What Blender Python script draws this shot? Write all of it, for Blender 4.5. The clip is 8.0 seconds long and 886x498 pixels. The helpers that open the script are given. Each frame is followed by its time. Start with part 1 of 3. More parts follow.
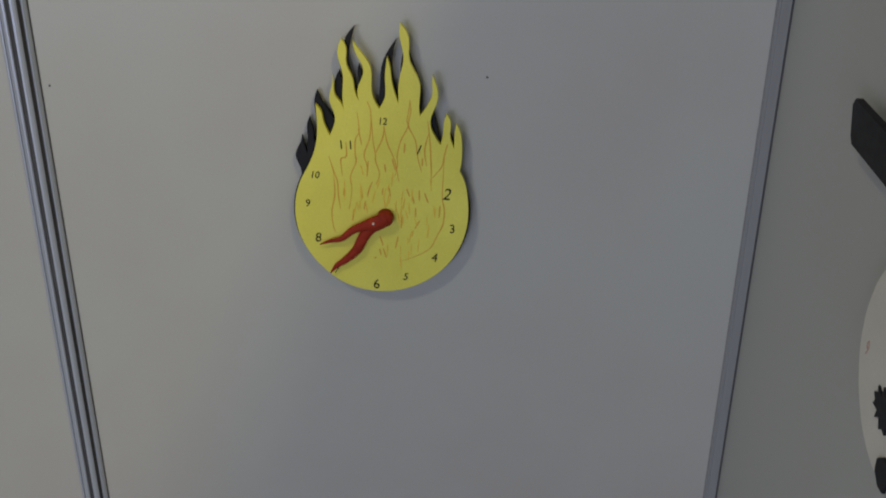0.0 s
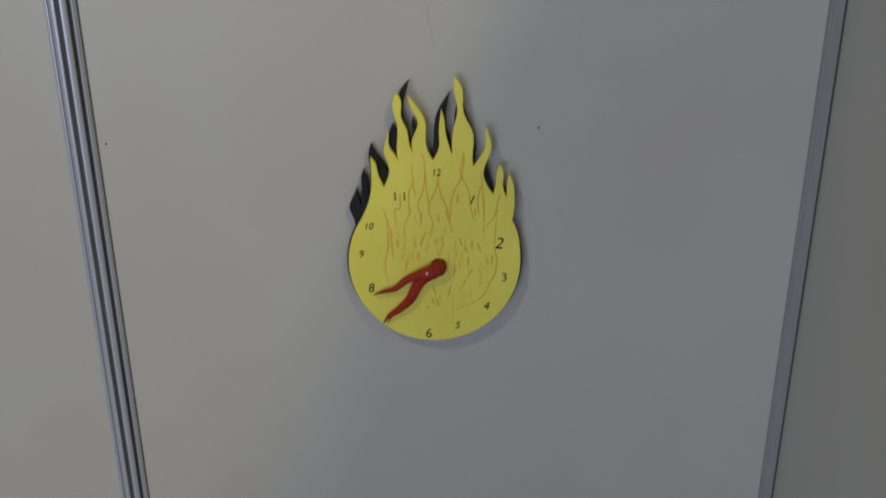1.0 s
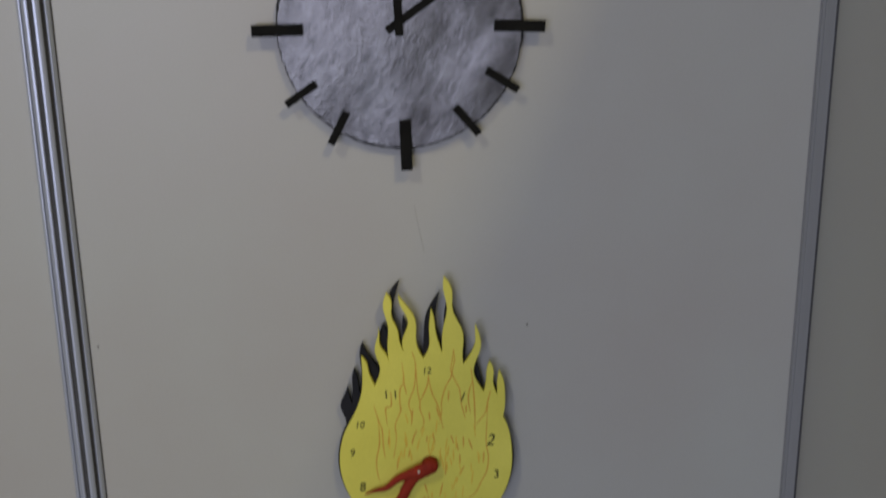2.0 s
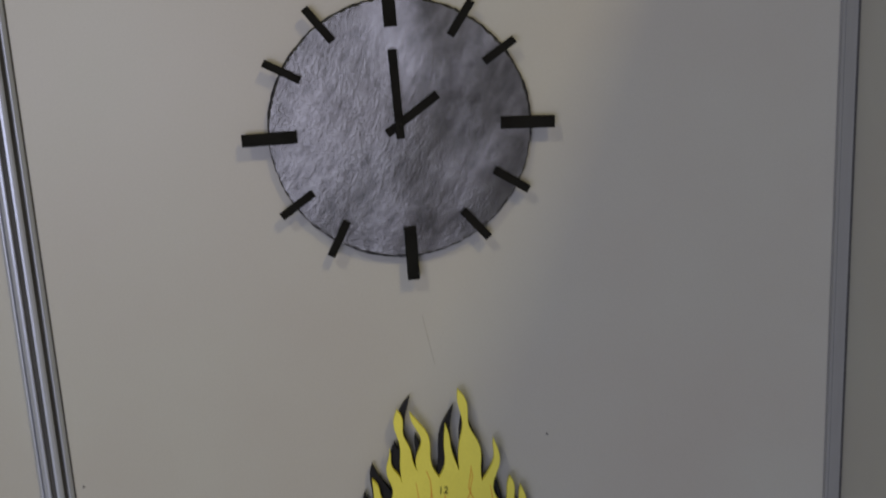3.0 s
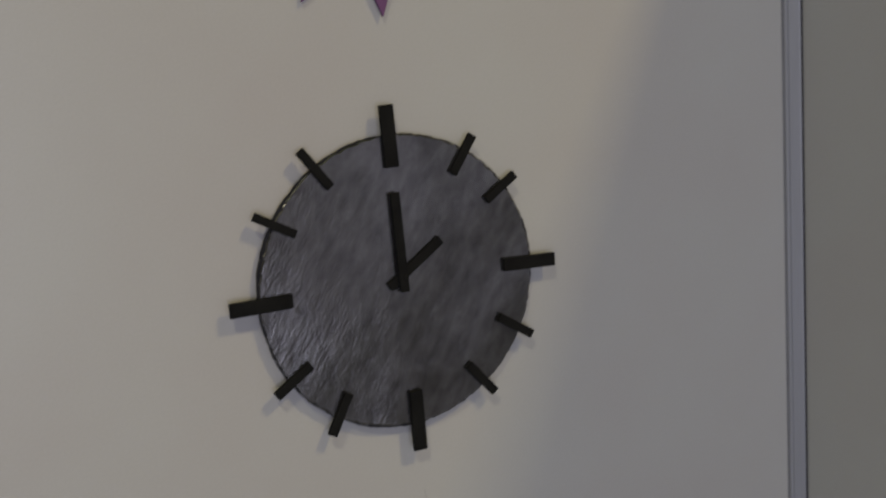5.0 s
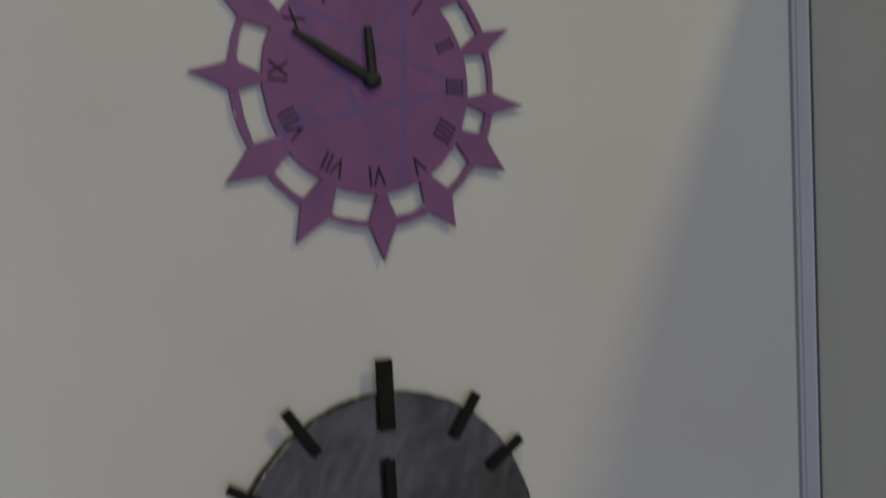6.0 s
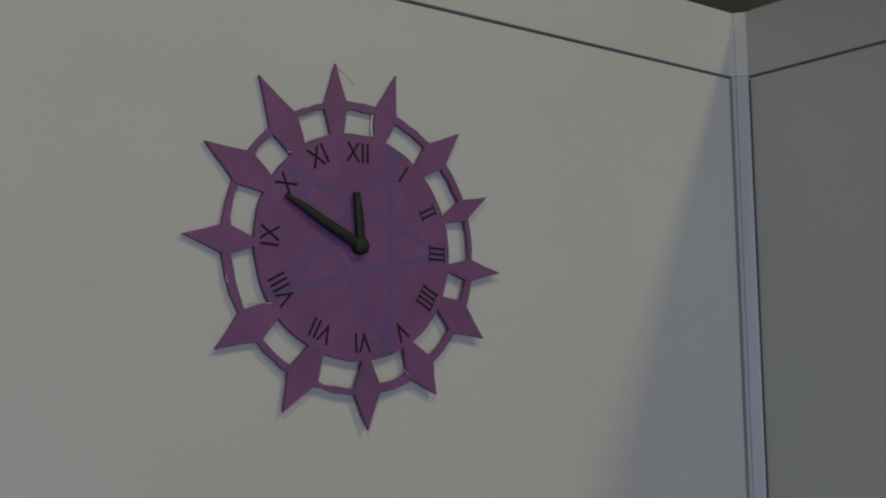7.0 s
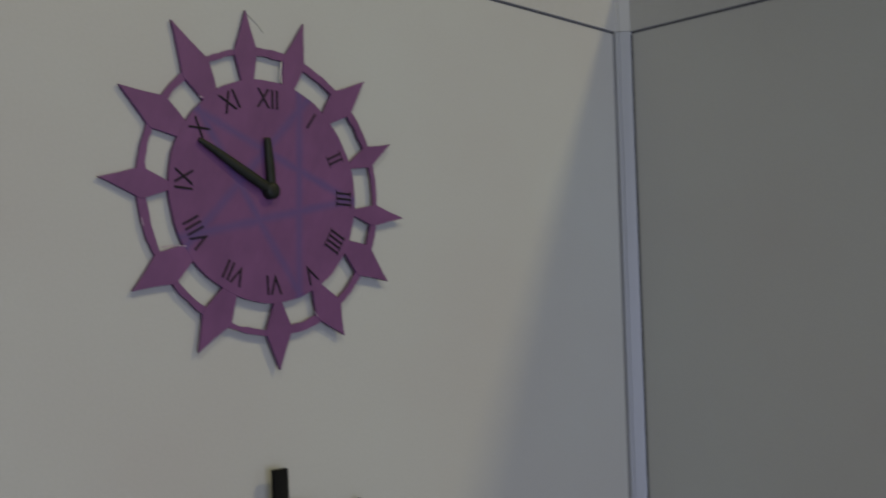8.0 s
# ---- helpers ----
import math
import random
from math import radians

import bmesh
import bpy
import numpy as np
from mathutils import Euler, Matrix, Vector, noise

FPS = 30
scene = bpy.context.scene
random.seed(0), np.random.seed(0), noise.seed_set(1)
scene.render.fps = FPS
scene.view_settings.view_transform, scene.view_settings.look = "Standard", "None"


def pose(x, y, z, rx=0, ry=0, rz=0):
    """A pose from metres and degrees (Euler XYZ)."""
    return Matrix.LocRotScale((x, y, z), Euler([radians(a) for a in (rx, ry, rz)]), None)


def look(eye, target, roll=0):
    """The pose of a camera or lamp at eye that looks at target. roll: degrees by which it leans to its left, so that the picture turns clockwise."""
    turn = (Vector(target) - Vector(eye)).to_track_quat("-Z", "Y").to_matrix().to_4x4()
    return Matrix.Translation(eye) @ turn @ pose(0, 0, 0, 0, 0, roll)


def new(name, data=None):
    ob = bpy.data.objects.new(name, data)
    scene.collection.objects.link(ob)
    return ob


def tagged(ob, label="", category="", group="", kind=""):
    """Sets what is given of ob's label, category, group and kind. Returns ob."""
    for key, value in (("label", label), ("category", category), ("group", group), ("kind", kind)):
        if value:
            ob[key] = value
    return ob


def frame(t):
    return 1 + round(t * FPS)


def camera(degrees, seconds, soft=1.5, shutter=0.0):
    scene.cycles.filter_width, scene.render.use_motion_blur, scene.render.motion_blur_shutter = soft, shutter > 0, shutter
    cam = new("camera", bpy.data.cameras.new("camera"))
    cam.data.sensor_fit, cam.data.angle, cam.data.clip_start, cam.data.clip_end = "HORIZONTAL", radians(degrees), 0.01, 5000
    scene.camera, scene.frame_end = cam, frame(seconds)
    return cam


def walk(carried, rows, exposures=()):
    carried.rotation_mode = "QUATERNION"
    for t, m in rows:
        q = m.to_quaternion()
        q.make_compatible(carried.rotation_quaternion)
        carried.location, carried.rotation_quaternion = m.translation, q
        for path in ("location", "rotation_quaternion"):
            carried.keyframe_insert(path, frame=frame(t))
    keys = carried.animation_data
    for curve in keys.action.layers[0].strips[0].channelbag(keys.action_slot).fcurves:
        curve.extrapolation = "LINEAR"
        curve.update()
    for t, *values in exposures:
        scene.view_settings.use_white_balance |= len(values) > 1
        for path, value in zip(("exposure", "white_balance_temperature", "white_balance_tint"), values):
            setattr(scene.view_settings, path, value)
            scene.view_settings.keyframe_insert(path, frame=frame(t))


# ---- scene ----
cam = camera(42.7, 8.0, soft=1.9, shutter=0.5)
# seconds, stops, kelvin, tint
EXPOSURES = [(0, 0.02, 6760, 7), (1.0, 0.05, 6770, 8), (2.0, -0.08, 6800, 10), (3.5, -0.03, 7150, 11), (5.5, 0.12, 6900, 12), (6.5, -0.17, 6380, 8), (8.0, 0.0, 6480, 8)]
PATH = [
    (0, (0.579, -1.409, 1.841), (0.525, 0.357, 0.903), 0.6),
    (0.5, (0.546, -1.4, 1.86), (0.509, 0.371, 0.932), 0.8),
    (1, (0.492, -1.422, 1.857), (0.456, 0.378, 0.985), -0.3),
    (1.5, (0.492, -1.417, 1.874), (0.461, 0.428, 1.104), -0.3),
    (2, (0.481, -1.424, 1.898), (0.479, 0.485, 1.304), -0.8),
    (2.2, (0.467, -1.422, 1.904), (0.481, 0.501, 1.356), -1.8),
    (3.3, (0.342, -1.257, 1.946), (0.521, 0.68, 1.482), -3.2),
    (3.5, (0.291, -1.224, 1.931), (0.538, 0.716, 1.516), -3.3),
    (4, (0.2, -1.141, 1.949), (0.613, 0.778, 1.564), -2.0),
    (4.2, (0.146, -1.116, 1.947), (0.646, 0.785, 1.577), -2.2),
    (5.3, (-0.043, -1.015, 1.979), (0.905, 0.721, 1.68), -3.1),
    (5.5, (-0.038, -0.982, 1.985), (0.947, 0.743, 1.754), -2.5),
    (6, (-0.03, -0.891, 2.027), (0.986, 0.832, 2.011), -1.5),
    (6.5, (-0.065, -0.854, 2.05), (1.014, 0.819, 2.242), -0.1),
    (7, (-0.117, -0.825, 2.053), (1.098, 0.747, 2.28), -0.7),
    (7.5, (-0.151, -0.808, 2.049), (1.154, 0.696, 2.241), -1.3),
    (8, (-0.175, -0.821, 2.042), (1.236, 0.591, 2.183), -1.4),
]
walk(cam, [(t, look(eye, target, roll)) for t, eye, target, roll in PATH], EXPOSURES)
from mathutils import geometry

# ---- world and light ----
world = bpy.data.worlds.new("world")
scene.world = world
world.use_nodes = True
world.node_tree.nodes["Background"].inputs["Color"].default_value = (0.55, 0.66, 0.85, 1)
world.node_tree.nodes["Background"].inputs["Strength"].default_value = 0.1


def area_lamp(name, eye, target, width, length, watts, colour, roll=0):
    data = bpy.data.lights.new(name, "AREA")
    data.shape, data.size, data.size_y, data.energy, data.color = "RECTANGLE", width, length, watts, colour
    ob = new(name, data)
    ob.matrix_world = look(eye, target, roll)
    return ob


# two ceiling lamps above the stand, and bluish fill from an added, unseen window
area_lamp("ceiling_lamp_warm", (2.90, -4.6, 6.80), (2.90, -4.6, 0), 0.62, 0.9, 167, (1.0, 0.85, 0.45))
area_lamp("ceiling_lamp_plain", (-2.45, -4.6, 6.80), (-2.45, -4.6, 0), 0.45, 0.9, 128, (0.97, 0.95, 0.76))
area_lamp("window_fill", (-2.1, -7.9, 1.53), (-2.1, 0, 1.53), 4.4, 2.8, 205, (0.68, 0.73, 1.0))


# ---- materials ----
def ramp(nt, fac, stops):
    node = nt.nodes.new("ShaderNodeValToRGB")
    els = node.color_ramp.elements
    while len(els) < len(stops):
        els.new(0.5)
    for e, (p, c) in zip(els, stops):
        e.position, e.color = p, (*c, 1)
    nt.links.new(fac, node.inputs[0])
    return node.outputs[0]


def noise_tex(nt, scale, detail=4.0, stretch=(1, 1, 1), turn=(0, 0, 0), rough=0.55):
    tc = nt.nodes.new("ShaderNodeTexCoord")
    mp = nt.nodes.new("ShaderNodeMapping")
    mp.vector_type = "TEXTURE"
    mp.inputs["Scale"].default_value = [1 / k for k in stretch]
    mp.inputs["Rotation"].default_value = [radians(a) for a in turn]
    nz = nt.nodes.new("ShaderNodeTexNoise")
    nz.inputs["Scale"].default_value, nz.inputs["Detail"].default_value, nz.inputs["Roughness"].default_value = scale, detail, rough
    nt.links.new(tc.outputs["Object"], mp.inputs["Vector"])
    nt.links.new(mp.outputs[0], nz.inputs["Vector"])
    return nz.outputs["Fac"]


def mixed(nt, a, b, fac, mode="MIX"):
    node = nt.nodes.new("ShaderNodeMix")
    node.data_type, node.blend_type = "RGBA", mode
    for sock, v in ((node.inputs[0], fac), (node.inputs[6], a), (node.inputs[7], b)):
        if isinstance(v, bpy.types.NodeSocket):
            nt.links.new(v, sock)
        elif isinstance(v, (int, float)):
            sock.default_value = v
        else:
            sock.default_value = (*v, 1)
    return node.outputs[2]


def maths(nt, op, a, b=0.0):
    node = nt.nodes.new("ShaderNodeMath")
    node.operation = op
    for sock, v in zip(node.inputs, (a, b)):
        if isinstance(v, bpy.types.NodeSocket):
            nt.links.new(v, sock)
        else:
            sock.default_value = v
    return node.outputs[0]


def surface(name, dark, light, scale, rough=0.5, metal=0.0, fine=0.0, bump=0.0, bump_scale=200.0, rough_spread=0.1,
            stretch=(1, 1, 1), turn=(0, 0, 0), spec=0.5):
    """A painted or raw surface: large stains between two colours, fine grain on top, and fine relief."""
    m = bpy.data.materials.new(name)
    m.use_nodes = True
    nt = m.node_tree
    b = nt.nodes["Principled BSDF"]
    big = noise_tex(nt, scale, 4.0, stretch, turn)
    col = ramp(nt, big, [(0.3, dark), (0.7, light)])
    if fine:
        grain = noise_tex(nt, bump_scale, 3.0, stretch, turn)
        col = mixed(nt, col, ramp(nt, grain, [(0.35, (1 - fine,) * 3), (0.65, (1, 1, 1))]), 1.0, "MULTIPLY")
    nt.links.new(col, b.inputs["Base Color"])
    b.inputs["Metallic"].default_value = metal
    b.inputs["Specular IOR Level"].default_value = spec
    rr = nt.nodes.new("ShaderNodeMapRange")
    rr.inputs["To Min"].default_value, rr.inputs["To Max"].default_value = rough - rough_spread, rough + rough_spread
    nt.links.new(noise_tex(nt, scale * 4, 3.0, stretch, turn), rr.inputs["Value"])
    nt.links.new(rr.outputs[0], b.inputs["Roughness"])
    if bump:
        bp = nt.nodes.new("ShaderNodeBump")
        bp.inputs["Strength"].default_value, bp.inputs["Distance"].default_value = bump, 0.001
        nt.links.new(noise_tex(nt, bump_scale, 4.0, stretch, turn), bp.inputs["Height"])
        nt.links.new(bp.outputs[0], b.inputs["Normal"])
    return m


PANEL = surface("white_laminate", (0.445, 0.43, 0.412), (0.465, 0.475, 0.455), 2.4, 0.37, fine=0.03, bump=0.05, bump_scale=350, rough_spread=0.04)
ALU = surface("anodised_aluminium", (0.50, 0.53, 0.62), (0.58, 0.62, 0.70), 3.0, 0.34, metal=0.45, fine=0.1, bump=0.06,
              bump_scale=90, stretch=(8, 8, 0.15))
COVER = surface("grey_cover_strip", (0.33, 0.338, 0.365), (0.38, 0.388, 0.415), 3.0, 0.42, metal=0.35, fine=0.05, bump_scale=120, stretch=(6, 6, 0.2))
RAIL = surface("painted_rail", (0.42, 0.415, 0.40), (0.47, 0.465, 0.45), 2.0, 0.48, fine=0.03, bump_scale=200)
# three greys that put the shade of gaps, slots, grooves and holes into colour
GAP = surface("dark_gap_shade", (0.04, 0.04, 0.045), (0.07, 0.07, 0.078), 8.0, 0.7)
PALESHADE = surface("pale_gap_shade", (0.20, 0.20, 0.21), (0.26, 0.26, 0.27), 8.0, 0.6)
HOLLOWSHADE = surface("grey_hollow_shade", (0.08, 0.08, 0.085), (0.13, 0.13, 0.135), 8.0, 0.7)
YELLOW = surface("yellow_card", (0.75, 0.69, 0.098), (0.83, 0.77, 0.128), 14.0, 0.62, fine=0.05, bump=0.08, bump_scale=420)
BLACKBOARD = surface("black_card", (0.008, 0.008, 0.011), (0.016, 0.016, 0.021), 30.0, 0.6, fine=0.2, bump=0.1, bump_scale=300, spec=0.25)
BLACKFOAM = surface("black_foam", (0.006, 0.006, 0.006), (0.013, 0.013, 0.012), 40.0, 0.8, fine=0.25, bump=0.15, bump_scale=500, spec=0.12)
REDCLAY = surface("red_clay", (0.27, 0.022, 0.009), (0.38, 0.036, 0.013), 60.0, 0.68, spec=0.22, fine=0.15, bump=0.25, bump_scale=160)
INK = surface("black_ink", (0.006, 0.005, 0.007), (0.014, 0.011, 0.013), 200.0, 0.7, spec=0.2)
PENCIL = surface("orange_pencil", (0.66, 0.30, 0.035), (0.78, 0.45, 0.055), 160.0, 0.7, fine=0.1, bump_scale=900)
PALEPENCIL = surface("pale_orange_pencil", (0.82, 0.50, 0.05), (0.86, 0.66, 0.08), 160.0, 0.7, fine=0.1, bump_scale=900)
REDINK = surface("faint_red_ink", (0.48, 0.30, 0.25), (0.58, 0.40, 0.34), 200.0, 0.6)
GRAPHITE = surface("faint_graphite", (0.36, 0.36, 0.35), (0.42, 0.415, 0.40), 60.0, 0.7)
BLACKCLAY = surface("black_clay", (0.008, 0.010, 0.007), (0.018, 0.020, 0.014), 60.0, 0.55, spec=0.3, fine=0.2, bump=0.3, bump_scale=220)
WHITECARD = surface("white_card", (0.66, 0.62, 0.56), (0.74, 0.71, 0.65), 9.0, 0.6, fine=0.04, bump=0.06, bump_scale=300)
BARE = surface("scuffed_foam", (0.36, 0.26, 0.34), (0.50, 0.40, 0.47), 120.0, 0.8)
WHITEBOX = surface("white_plastic", (0.6, 0.6, 0.6), (0.7, 0.7, 0.7), 20.0, 0.5)
WIRE = surface("steel_wire", (0.34, 0.335, 0.32), (0.44, 0.435, 0.42), 90.0, 0.4, metal=0.3)
BOUNCECARPET = surface("bounce_blue_carpet", (0.27, 0.30, 0.43), (0.33, 0.36, 0.50), 6.0, 0.95, fine=0.3, bump=0.5, bump_scale=400, rough_spread=0.03)
PLASTER = surface("hall_plaster", (0.29, 0.275, 0.235), (0.36, 0.345, 0.295), 0.8, 0.8, fine=0.06, bump=0.2, bump_scale=60)
CEILING = surface("green_grey_sheet_metal", (0.55, 0.66, 0.30), (0.66, 0.76, 0.40), 0.9, 0.55, fine=0.1, bump_scale=40)


def foil_material():
    """Crumpled silver foil with slanting wrinkles."""
    m = bpy.data.materials.new("silver_foil")
    m.use_nodes = True
    nt = m.node_tree
    b = nt.nodes["Principled BSDF"]
    streak = noise_tex(nt, 60, 5.0, (1.4, 1, 0.65), (0, 32, 0), 0.65)
    blot = noise_tex(nt, 9, 3.0)
    col = mixed(nt, ramp(nt, streak, [(0.30, (0.100, 0.098, 0.097)), (0.72, (0.200, 0.197, 0.195))]),
                ramp(nt, blot, [(0.3, (0.84, 0.82, 0.82)), (0.7, (1, 1, 1))]), 1.0, "MULTIPLY")
    nt.links.new(col, b.inputs["Base Color"])
    b.inputs["Metallic"].default_value = 0.92
    rr = nt.nodes.new("ShaderNodeMapRange")
    rr.inputs["To Min"].default_value, rr.inputs["To Max"].default_value = 0.17, 0.30
    nt.links.new(streak, rr.inputs["Value"])
    nt.links.new(rr.outputs[0], b.inputs["Roughness"])
    fine = noise_tex(nt, 210, 4.0, (1.6, 1, 0.7), (0, 32, 0), 0.7)
    wave = noise_tex(nt, 5.0, 1.0, (1.3, 1, 0.8), (0, 32, 0))
    tc = nt.nodes.new("ShaderNodeTexCoord")
    sep = nt.nodes.new("ShaderNodeSeparateXYZ")
    nt.links.new(tc.outputs["Object"], sep.inputs[0])
    worn = maths(nt, "ADD", maths(nt, "MULTIPLY", sep.outputs[0], -2.4), maths(nt, "MULTIPLY", sep.outputs[2], -1.2))
    crumple = ramp(nt, maths(nt, "ADD", noise_tex(nt, 9, 2.0), worn), [(0.30, (0.16,) * 3), (0.80, (1, 1, 1))])
    height = maths(nt, "ADD", maths(nt, "MULTIPLY", maths(nt, "ADD", maths(nt, "MULTIPLY", streak, 0.34), maths(nt, "MULTIPLY", fine, 0.24)), crumple), maths(nt, "MULTIPLY", wave, 5.5))
    bp = nt.nodes.new("ShaderNodeBump")
    bp.inputs["Strength"].default_value, bp.inputs["Distance"].default_value = 0.5, 0.005
    nt.links.new(height, bp.inputs["Height"])
    nt.links.new(bp.outputs[0], b.inputs["Normal"])
    return m


def purple_material(star=()):
    """Purple poster paint; star: lines (angle of the normal in degrees, distance) brushed over it in blue."""
    m = bpy.data.materials.new("purple_paint")
    m.use_nodes = True
    nt = m.node_tree
    b = nt.nodes["Principled BSDF"]
    col = ramp(nt, noise_tex(nt, 22, 5.0), [(0.3, (0.128, 0.045, 0.133)), (0.7, (0.165, 0.060, 0.167))])
    brush = noise_tex(nt, 150, 3.0, (1, 1, 0.25), (0, 25, 0))
    col = mixed(nt, col, ramp(nt, brush, [(0.3, (0.88, 0.88, 0.90)), (0.7, (1, 1, 1))]), 1.0, "MULTIPLY")
    if star:
        tc = nt.nodes.new("ShaderNodeTexCoord")
        sep = nt.nodes.new("ShaderNodeSeparateXYZ")
        nt.links.new(tc.outputs["Object"], sep.inputs[0])
        near = None
        for angle, off in star:
            a = radians(angle)
            s = maths(nt, "ADD", maths(nt, "MULTIPLY", sep.outputs[0], math.cos(a)), maths(nt, "MULTIPLY", sep.outputs[2], math.sin(a)))
            d = maths(nt, "ABSOLUTE", maths(nt, "SUBTRACT", s, off))
            near = d if near is None else maths(nt, "MINIMUM", near, d)
        wob = maths(nt, "MULTIPLY", noise_tex(nt, 60, 3.0), 0.004)
        fac = ramp(nt, maths(nt, "MULTIPLY", maths(nt, "ADD", near, wob), 100.0), [(0.26, (0.66,) * 3), (0.80, (0, 0, 0))])
        fac = maths(nt, "MULTIPLY", fac, maths(nt, "ADD", 0.55, noise_tex(nt, 28, 2.0)))
        col = mixed(nt, col, (0.078, 0.050, 0.170), fac)
    nt.links.new(col, b.inputs["Base Color"])
    b.inputs["Roughness"].default_value = 0.55
    bp = nt.nodes.new("ShaderNodeBump")
    bp.inputs["Strength"].default_value, bp.inputs["Distance"].default_value = 0.12, 0.001
    nt.links.new(brush, bp.inputs["Height"])
    nt.links.new(bp.outputs[0], b.inputs["Normal"])
    return m


FOIL = foil_material()
PURPLE = purple_material()


# ---- shape helpers ----
def part(name, bm, material, parent=None, label="", smooth=False):
    me = bpy.data.meshes.new(name)
    bmesh.ops.recalc_face_normals(bm, faces=bm.faces)
    bm.to_mesh(me)
    bm.free()
    me.materials.append(material)
    if smooth:
        me.shade_smooth()
    ob = new(name, me)
    ob.parent = parent
    if label:
        ob["label"] = label
    return ob


def thing(name, m, label, category, group="", kind=""):
    ob = new(name)
    ob.empty_display_size = 0.05
    ob.matrix_world = m
    return tagged(ob, label, category, group, kind)


def box(x0, x1, y0, y1, z0, z1, bevel=0.0):
    bm = bmesh.new()
    bmesh.ops.create_cube(bm, size=1.0)
    for v in bm.verts:
        v.co = Vector(((x0 + x1) / 2 + v.co.x * (x1 - x0), (y0 + y1) / 2 + v.co.y * (y1 - y0), (z0 + z1) / 2 + v.co.z * (z1 - z0)))
    if bevel:
        bmesh.ops.bevel(bm, geom=bm.edges[:], offset=bevel, segments=2, affect="EDGES", profile=0.6)
    return bm


def plate(outline, front, back, chamfer=0.0006):
    """A board cut along an outline of (x, z), from y = front to y = back, with slightly worn edges."""
    n = len(outline)
    area = sum(outline[i][0] * outline[(i + 1) % n][1] - outline[(i + 1) % n][0] * outline[i][1] for i in range(n))
    pts = outline if area > 0 else outline[::-1]
    bm = bmesh.new()
    inner = []
    for i in range(n):
        a, b = Vector(pts[i - 1]), Vector(pts[(i + 1) % n])
        t = (b - a).normalized()
        inner.append((pts[i][0] - t.y * chamfer, pts[i][1] + t.x * chamfer))
    rings = [[bm.verts.new((x, y, z)) for x, z in p] for p, y in
             ((inner, front), (pts, front + chamfer), (pts, back - chamfer * 0.2), (pts, back))]
    for r0, r1 in zip(rings, rings[1:]):
        for i in range(n):
            j = (i + 1) % n
            bm.faces.new((r0[i], r0[j], r1[j], r1[i]))
    for tri in geometry.tessellate_polygon([[Vector((x, z, 0)) for x, z in pts]]):
        for ring in (rings[0], rings[-1]):
            bm.faces.new([ring[k] for k in tri])
    return bm


def rough_circle(r, n, wobble, seed, cx=0.0, cz=0.0, nicks=0.0):
    rnd = random.Random(seed)
    ph = [rnd.uniform(0, 6.28) for _ in range(5)]
    out = []
    for i in range(n):
        a = 2 * math.pi * i / n
        k = r + wobble * (math.sin(3 * a + ph[0]) + 0.6 * math.sin(7 * a + ph[1]) + 0.4 * math.sin(17 * a + ph[2]) + 0.3 * math.sin(31 * a + ph[3]))
        k += nicks * rnd.uniform(-1, 1)
        out.append((cx + k * math.sin(a), cz + k * math.cos(a)))
    return out


def strip(points, width, y, lift=0.0003, taper=False):
    """A thin drawn stroke along (x, z) points, lying on a face at y."""
    bm = bmesh.new()
    rows = []
    n = len(points)
    for i, p in enumerate(points):
        a, b = Vector(points[max(0, i - 1)]), Vector(points[min(n - 1, i + 1)])
        t = (b - a).normalized()
        w = width / 2 * (0.35 + 0.65 * math.sin(math.pi * (i + 0.6) / (n + 0.2)) if taper else 1)
        rows.append([bm.verts.new((p[0] - t.y * s * w, yy, p[1] + t.x * s * w)) for s, yy in ((-1, y), (-0.6, y - lift), (0.6, y - lift), (1, y))])
    for r0, r1 in zip(rows, rows[1:]):
        for k in range(3):
            bm.faces.new((r0[k], r0[k + 1], r1[k + 1], r1[k]))
    return bm


def smooth_line(points, steps=8):
    out = []
    for i in range(len(points) - 1):
        p0, p1, p2, p3 = (Vector(points[min(max(k, 0), len(points) - 1)]) for k in (i - 1, i, i + 1, i + 2))
        for s in range(steps):
            t = s / steps
            out.append(0.5 * (2 * p1 + (p2 - p0) * t + (2 * p0 - 5 * p1 + 4 * p2 - p3) * t * t + (3 * p1 - p0 - 3 * p2 + p3) * t ** 3))
    return out + [Vector(points[-1])]


def rod(points, flat=1.0, steps=8, sides=10):
    """A modelled arm along points (x, y, z, radius), flattened towards the wall."""
    bm = bmesh.new()
    line = smooth_line([Vector(p) for p in points], steps)
    rings = []
    for i, p in enumerate(line):
        t = (line[min(i + 1, len(line) - 1)] - line[max(i - 1, 0)]).to_3d()
        t.y = 0
        t.normalize()
        side = Vector((-t.z, 0, t.x))
        rings.append([bm.verts.new(Vector(p[:3]) + side * math.cos(a) * p[3] + Vector((0, math.sin(a) * p[3] * flat, 0)))
                      for a in (2 * math.pi * k / sides for k in range(sides))])
    for r0, r1 in zip(rings, rings[1:]):
        for k in range(sides):
            bm.faces.new((r0[k], r0[(k + 1) % sides], r1[(k + 1) % sides], r1[k]))
    bm.faces.new(rings[0][::-1])
    bm.faces.new(rings[-1])
    return bm


